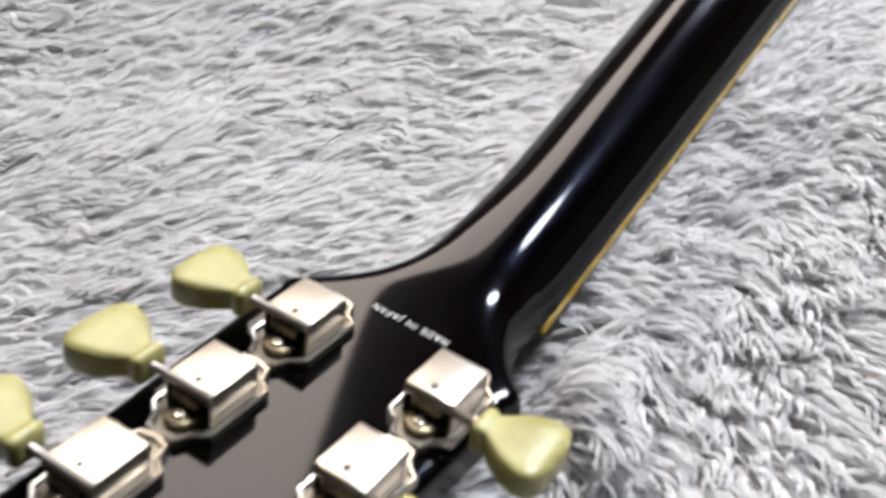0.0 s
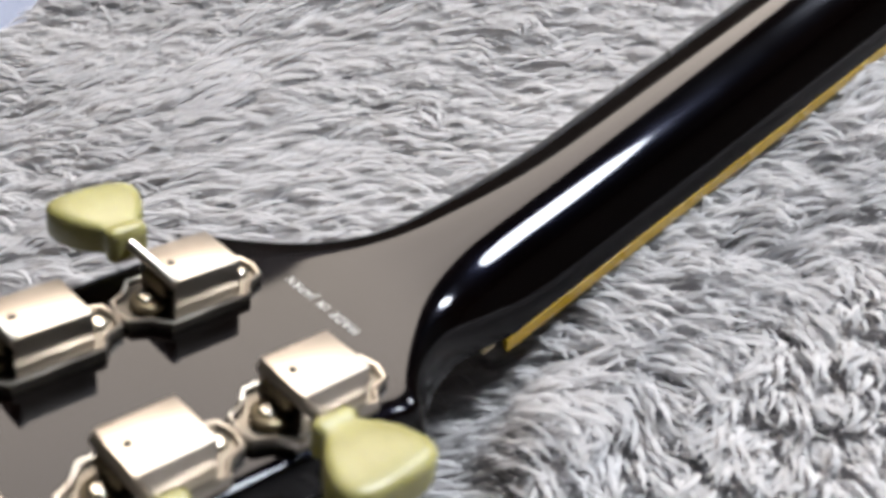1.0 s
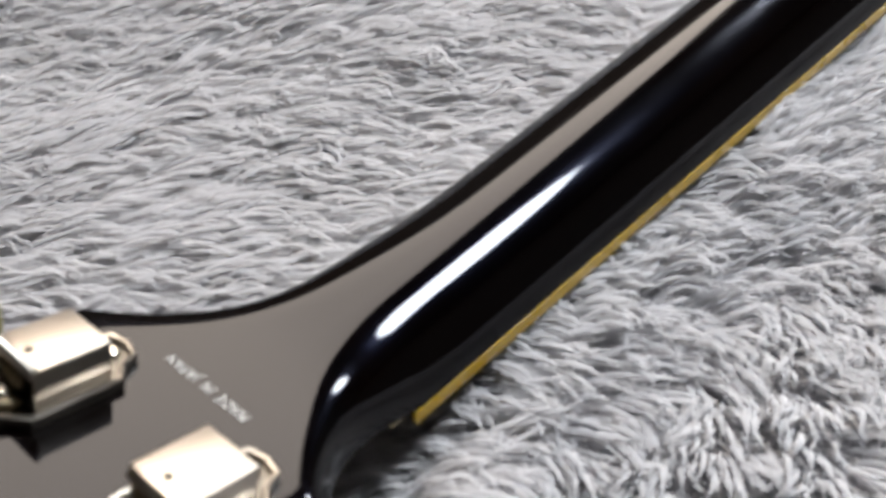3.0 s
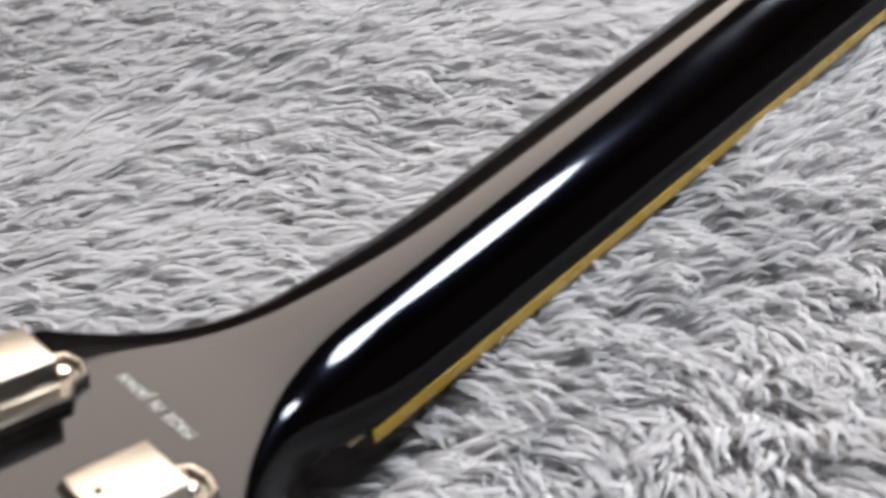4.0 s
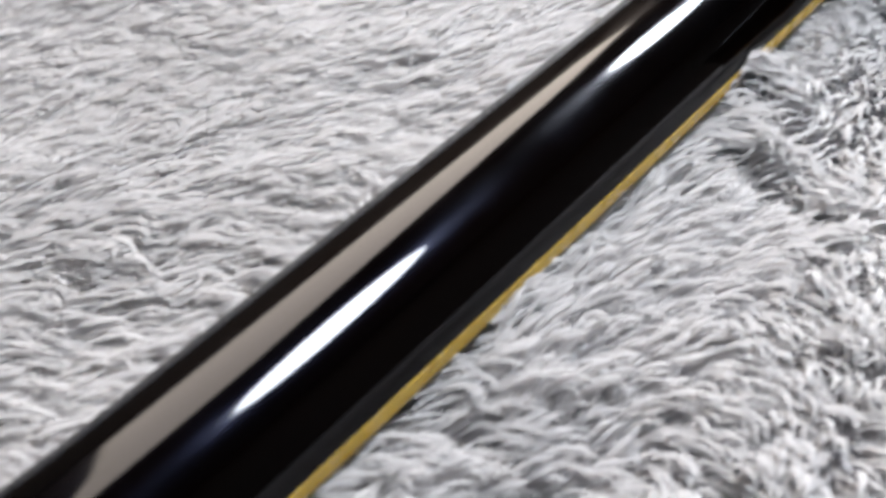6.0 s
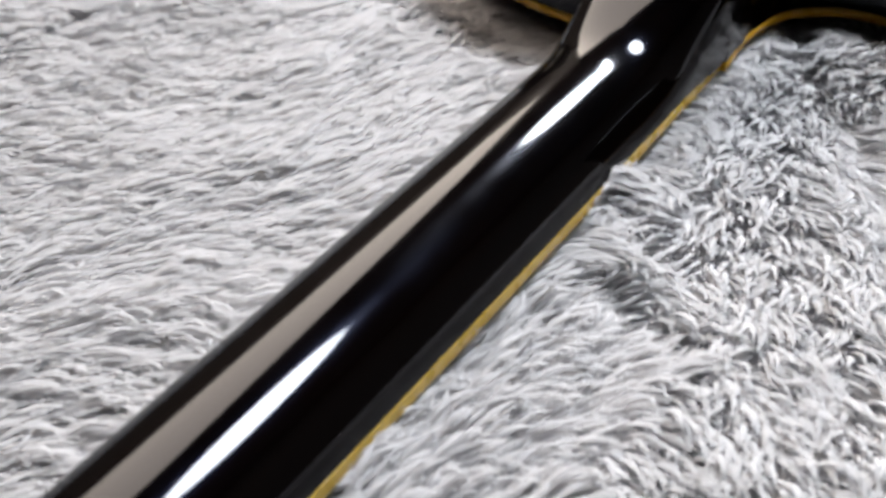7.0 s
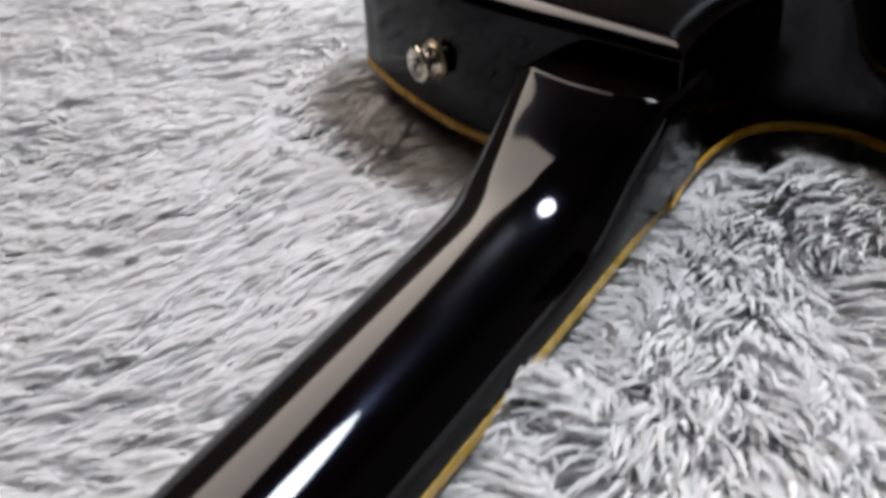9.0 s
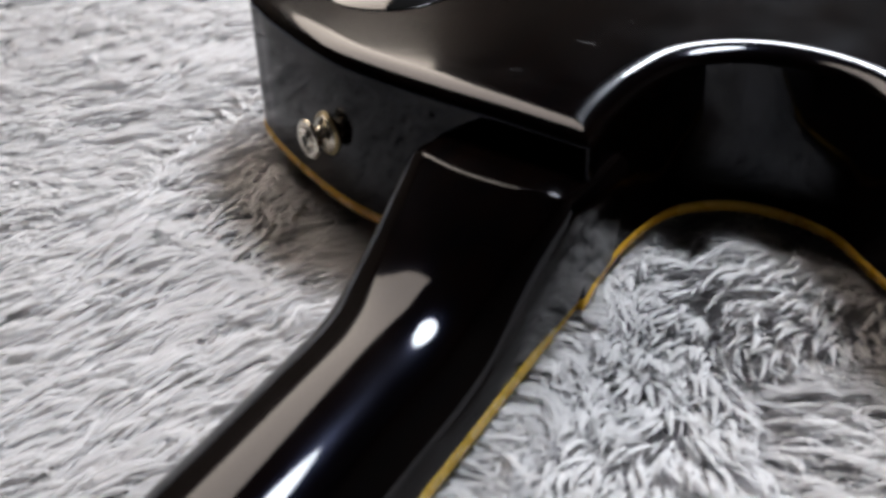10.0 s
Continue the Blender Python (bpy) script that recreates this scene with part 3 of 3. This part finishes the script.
def ground(x, y):
    z = -0.005 + 0.0034 * waves(x, y, 5, 0.16, 2) + 0.0010 * waves(x, y, 6, 0.04, 2)
    off = np.maximum(0.0, np.abs(x - 0.003) - 0.026)
    along = 1 / (1 + np.exp(-(y - 0.01) / 0.006)) / (1 + np.exp((y - 0.45) / 0.02))
    z += (board_low(y) + 0.003) * np.exp(-(off / 0.016) ** 2) * along
    # relief fitted to the shade in view: lowered before the bass shoulder, raised in the cutaway
    z += 0.013 * np.exp(-((x - 0.080) / 0.042) ** 2 - ((y - 0.480) / 0.022) ** 2)
    z -= 0.006 * np.exp(-((x + 0.085) / 0.05) ** 2 - ((y - 0.430) / 0.030) ** 2)
    # the pile is raised beside the nut to cover the neck's flank in the camera's view
    z += 0.024 * np.exp(-((x - 0.047) / 0.014) ** 2 - ((y + 0.018) / 0.018) ** 2)
    z += 0.010 * np.exp(-((x - 0.037) / 0.010) ** 2 - ((y + 0.004) / 0.014) ** 2)
    # a tuft that stands up against the neck, hollows before it, and the parting
    z += 0.0150 * tuft(x, y)
    z -= 0.009 * np.exp(-((x - 0.046) / 0.014) ** 2 - ((y - 0.308) / 0.006) ** 2)
    z -= 0.009 * np.exp(-((x - 0.050) / 0.020) ** 2 - ((y - 0.266) / 0.007) ** 2)
    return z - 0.007 * np.exp(-((x - parting(y)) / 0.006) ** 2) * soft(y - 0.31, 0.02)


def RUG_EDGE(y):
    """The rug's slanting border beside the headstock."""
    return -0.292 - 0.42 * y - 0.05 * np.maximum(0, y)


def keep_low(px, py, pz):
    """Fibres stay under the fingerboard and the body."""
    near = (np.abs(px - 0.0034 + 0.0086 * py) < 0.0226 + 0.014 * py) & (py > -0.004) & (py < 0.45)
    pz = np.where(near, np.minimum(pz, board_low(py) - 0.001), pz)
    k = np.clip(-py / 0.046, 0, 1)
    head = (np.abs(px) < 0.0225 + 0.0197 * (0.25 * k * k + 0.75 * k ** 3.2)) & (py <= 0) & (py > -0.19)
    pz = np.where(head, np.minimum(pz, 0.0140 - py * TILT17), pz)
    return np.where(inside_body(px, py), np.minimum(pz, 0.001), pz)


def near_field(x, y):
    """The stretch of rug along the guitar that is seen from close by."""
    return (x > -0.455) & (x < 0.185) & (y > -0.170 - 0.86 * np.minimum(0.0, x + 0.14)) & (y < 0.680 + 0.42 * (x + 0.39)) & (y > -0.18 + 0.45 * np.maximum(0.0, x + 0.03))


def lock_seeds(x0, x1, y0, y1, step, near):
    """Where the locks grow, which way they lie, how long they are and how they curl."""
    nx, ny = int((x1 - x0) / step), int((y1 - y0) / step)
    gx, gy = np.meshgrid(np.arange(nx), np.arange(ny))
    cx = (x0 + (gx + rng.uniform(0, 1, gx.shape)) * step).ravel()
    cy = (y0 + (gy + rng.uniform(0, 1, gy.shape)) * step).ravel()
    keep = near_field(cx, cy) == near
    under = (np.abs(cx) < 0.012) & (cy > 0.01) & (cy < 0.45)
    deep = inside_body(cx, cy) & inside_body(cx + 0.03, cy) & inside_body(cx - 0.03, cy) & inside_body(cx, cy - 0.03) & inside_body(cx + 0.02, cy - 0.02) & inside_body(cx - 0.02, cy - 0.02)
    keep &= ~under & ~deep & (cx > RUG_EDGE(cy))
    cx, cy = cx[keep], cy[keep]
    n = len(cx)
    # curlier beside the nut, combed out towards the cutaway
    loose = (1 - 0.55 * soft(cy - 0.26, 0.03)) / (1 + np.exp(-(cx - 0.02) / 0.02))
    # neighbours share most of their bend, so that they lie in waves
    ang = lean(cx, cy) + rng.normal(0, 1, n) * (0.10 + 0.10 * loose)
    curl = (0.5 * waves(cx, cy, 11, 0.022, 2) + 0.20 * rng.normal(0, 1, n)) * (1.0 + 0.4 * loose)
    size = rng.uniform(0.75, 1.25, n)
    top = ground(cx, cy) + rng.normal(0, 1, n) * (0.0014 - 0.0003 * loose) + 0.0011 * waves(cx, cy, 12, 0.014, 1)
    # locks gather towards the middle of their tuft
    cell = 0.0085
    ix, iy = np.floor(cx / cell), np.floor(cy / cell)
    jitter = np.random.default_rng(21).uniform(-0.5, 0.5, (2, 512, 512))
    best, gx, gy = np.full(n, 9.0), np.zeros(n), np.zeros(n)
    for ox in (-1, 0, 1):
        for oy in (-1, 0, 1):
            ka, kb = (ix + ox).astype(int) % 512, (iy + oy).astype(int) % 512
            tx, ty = (ix + ox + 0.5 + jitter[0, ka, kb]) * cell - cx, (iy + oy + 0.5 + jitter[1, ka, kb]) * cell - cy
            d = np.hypot(tx, ty)
            gx, gy, best = np.where(d < best, tx, gx), np.where(d < best, ty, gy), np.minimum(d, best)
    top = top + 0.0016 - (0.0024 + 0.0004 * loose) * np.clip(best / (0.6 * cell), 0, 1.3) ** 2
    return cx, cy, ang, curl, size, top, loose, gx, gy


ACROSS = np.array([-1.0, -0.55, 0.0, 0.55, 1.0])


def locks(seeds, length, width, gather=0.8):
    """Soft curved locks, each an arched, tapering tongue of fibres."""
    cx, cy, ang, curl, size, top, loose, gx, gy = seeds
    n = len(cx)
    ln, wd = length * size * (1.5 - 0.52 * loose), width * rng.uniform(0.75, 1.25, n) * (0.86 - 0.02 * loose)
    verts = np.zeros((n, 21, 3), np.float32)
    px, py = cx.copy(), cy.copy()
    low = top - 0.0064 - 0.0022 * loose
    shape = (0.75, 1.0, 0.92, 0.60)
    for j in range(5):
        s = j / 4
        a = ang + curl * (s - 0.3) * 1.6
        if j:
            px, py = px + np.cos(a) * ln * 0.25 + gather * gx * (2 * j - 1) / 16, py + np.sin(a) * ln * 0.25 + gather * gy * (2 * j - 1) / 16
        pz = low + (top - low) * (1 - (1 - s) ** 2.2) - (0.0014 + 0.0016 * loose) * s ** 3
        if j == 4:
            verts[:, 20] = np.stack([px, py, keep_low(px, py, pz)], 1)
            break
        qx, qy = -np.sin(a), np.cos(a)
        for k, v in enumerate(ACROSS):
            w = wd * shape[j] * 0.5 * v
            x, y = px + qx * w, py + qy * w
            verts[:, j * 5 + k] = np.stack([x, y, keep_low(x, y, pz - wd * 0.22 * shape[j] * v * v)], 1)
    faces = [(j * 5 + k, j * 5 + k + 1, (j + 1) * 5 + k + 1, (j + 1) * 5 + k) for j in range(3) for k in range(4)]
    tris = [(a, b, c) for a, b, c, d in faces] + [(a, c, d) for a, b, c, d in faces] + [(15 + k, 16 + k, 20) for k in range(4)]
    uv = np.array([((v + 1) / 2, j / 4) for j in range(4) for v in ACROSS] + [(0.5, 1.0)], np.float32)
    return verts, np.array(tris), uv


def hairs(seeds, per, length, width, gather=0.7):
    """Single stray fibres that lie over the locks."""
    cx, cy, ang, curl, size, top, loose, gx, gy = (np.repeat(a, per) for a in seeds)
    n = len(cx)
    ang = ang + rng.normal(0, 0.16, n)
    ln = length * size * (1.5 - 0.52 * loose) * rng.uniform(0.7, 1.15, n)
    px, py = cx + rng.normal(0, 0.0011, n), cy + rng.normal(0, 0.0011, n)
    up = top + rng.normal(0.0002, 0.0007, n)
    verts = np.zeros((n, 7, 3), np.float32)
    for j, s in enumerate((0.0, 0.34, 0.68, 1.0)):
        a = ang + curl * (s - 0.3) * 1.6
        if j:
            px, py = px + np.cos(a) * ln * 0.34 + gather * gx * (2 * j - 1) / 9, py + np.sin(a) * ln * 0.34 + gather * gy * (2 * j - 1) / 9
        low = up - 0.0056 - 0.0022 * loose
        pz = keep_low(px, py, low + (up - low) * (1 - (1 - s) ** 2.2))
        w = width * (0.5, 0.5, 0.4, 0)[j]
        if j == 3:
            verts[:, 6] = np.stack([px, py, pz], 1)
        else:
            verts[:, 2 * j] = np.stack([px - np.sin(a) * w, py + np.cos(a) * w, pz], 1)
            verts[:, 2 * j + 1] = np.stack([px + np.sin(a) * w, py - np.cos(a) * w, pz], 1)
    tris = np.array([(0, 3, 1), (0, 2, 3), (2, 5, 3), (2, 4, 5), (4, 6, 5)])
    uv = np.array([(0, 0), (0.2, 0), (0, 0.34), (0.2, 0.34), (0, 0.68), (0.2, 0.68), (0.1, 1)], np.float32)
    return verts, tris, uv


def undercoat(x0, x1, y0, y1, step, depth):
    """The matted wool that closes the gaps between the locks."""
    xs, ys = np.arange(x0, x1, step), np.arange(y0, y1, step)
    gx, gy = np.meshgrid(xs, ys)
    gx = np.maximum(gx, RUG_EDGE(gy) + 0.004)
    gz = ground(gx, gy) - depth + 0.0016 * waves(gx, gy, 9, 0.016, 2)
    gz = np.where(inside_body(gx, gy), np.minimum(gz, -0.004), gz)
    gz = np.where((np.abs(gx) < 0.034) & (gy > -0.01) & (gy < 0.45), np.minimum(gz, board_low(gy) - 0.009), gz)
    nx, ny = len(xs), len(ys)
    i = np.arange(nx - 1)[None] + np.arange(ny - 1)[:, None] * nx
    faces = np.stack([i, i + 1, i + 1 + nx, i + nx], -1).reshape(-1, 4)
    return np.stack([gx, gy, gz], -1).reshape(-1, 3).tolist(), faces.tolist()


def fur_object(sets, name):
    co, idx, uvs, start = [], [], [], 0
    for verts, tris, uv in sets:
        n, per = verts.shape[:2]
        base = start + (np.arange(n) * per)[:, None, None]
        idx.append((base + tris[None]).reshape(-1))
        uvs.append(np.tile(uv[tris.reshape(-1)].reshape(-1), n))
        co.append(verts.reshape(-1))
        start += n * per
    idx = np.concatenate(idx).astype(np.int32)
    me = bpy.data.meshes.new(name)
    me.vertices.add(start)
    me.vertices.foreach_set("co", np.concatenate(co))
    me.loops.add(len(idx))
    me.loops.foreach_set("vertex_index", idx)
    me.polygons.add(len(idx) // 3)
    me.polygons.foreach_set("loop_start", np.arange(0, len(idx), 3, dtype=np.int32))
    me.polygons.foreach_set("use_smooth", np.ones(len(idx) // 3, bool))
    layer = me.uv_layers.new(name="UVMap")
    layer.data.foreach_set("uv", np.concatenate(uvs))
    me.materials.append(FUR)
    me.update()
    return new(name, me)


rug = tagged(part("rug", prism([(-0.292 + 0.42 * 0.4, -0.4), (1.0, -0.4), (1.0, 1.5), (-0.292 - 0.47 * 1.5, 1.5), (-0.292, 0.0)], -0.045, -0.030, 0.003), BACKING, None, smooth=False), "thick grey and white long-pile plush rug", "rug")
near_seeds = lock_seeds(-0.46, 0.19, -0.18, 0.93, 0.0029, True)
far_seeds = lock_seeds(-1.0, 1.0, -0.4, 1.5, 0.017, False)
piles = [locks(near_seeds, 0.0130, 0.0025), hairs(near_seeds, 2, 0.0138, 0.00028), locks(far_seeds, 0.042, 0.013, 0.0)]
wool = mesh_of("underfur", *undercoat(-1.0, 1.0, -0.4, 1.5, 0.008, 0.0085), BACKING)
underfur = new("underfur", wool)
underfur.parent = rug
tagged(underfur, "matted grey wool beneath the fibres", kind="stuff")
pile = fur_object(piles, "fur")
pile.parent = rug
tagged(pile, "long soft grey fibres in wavy locks", kind="stuff")
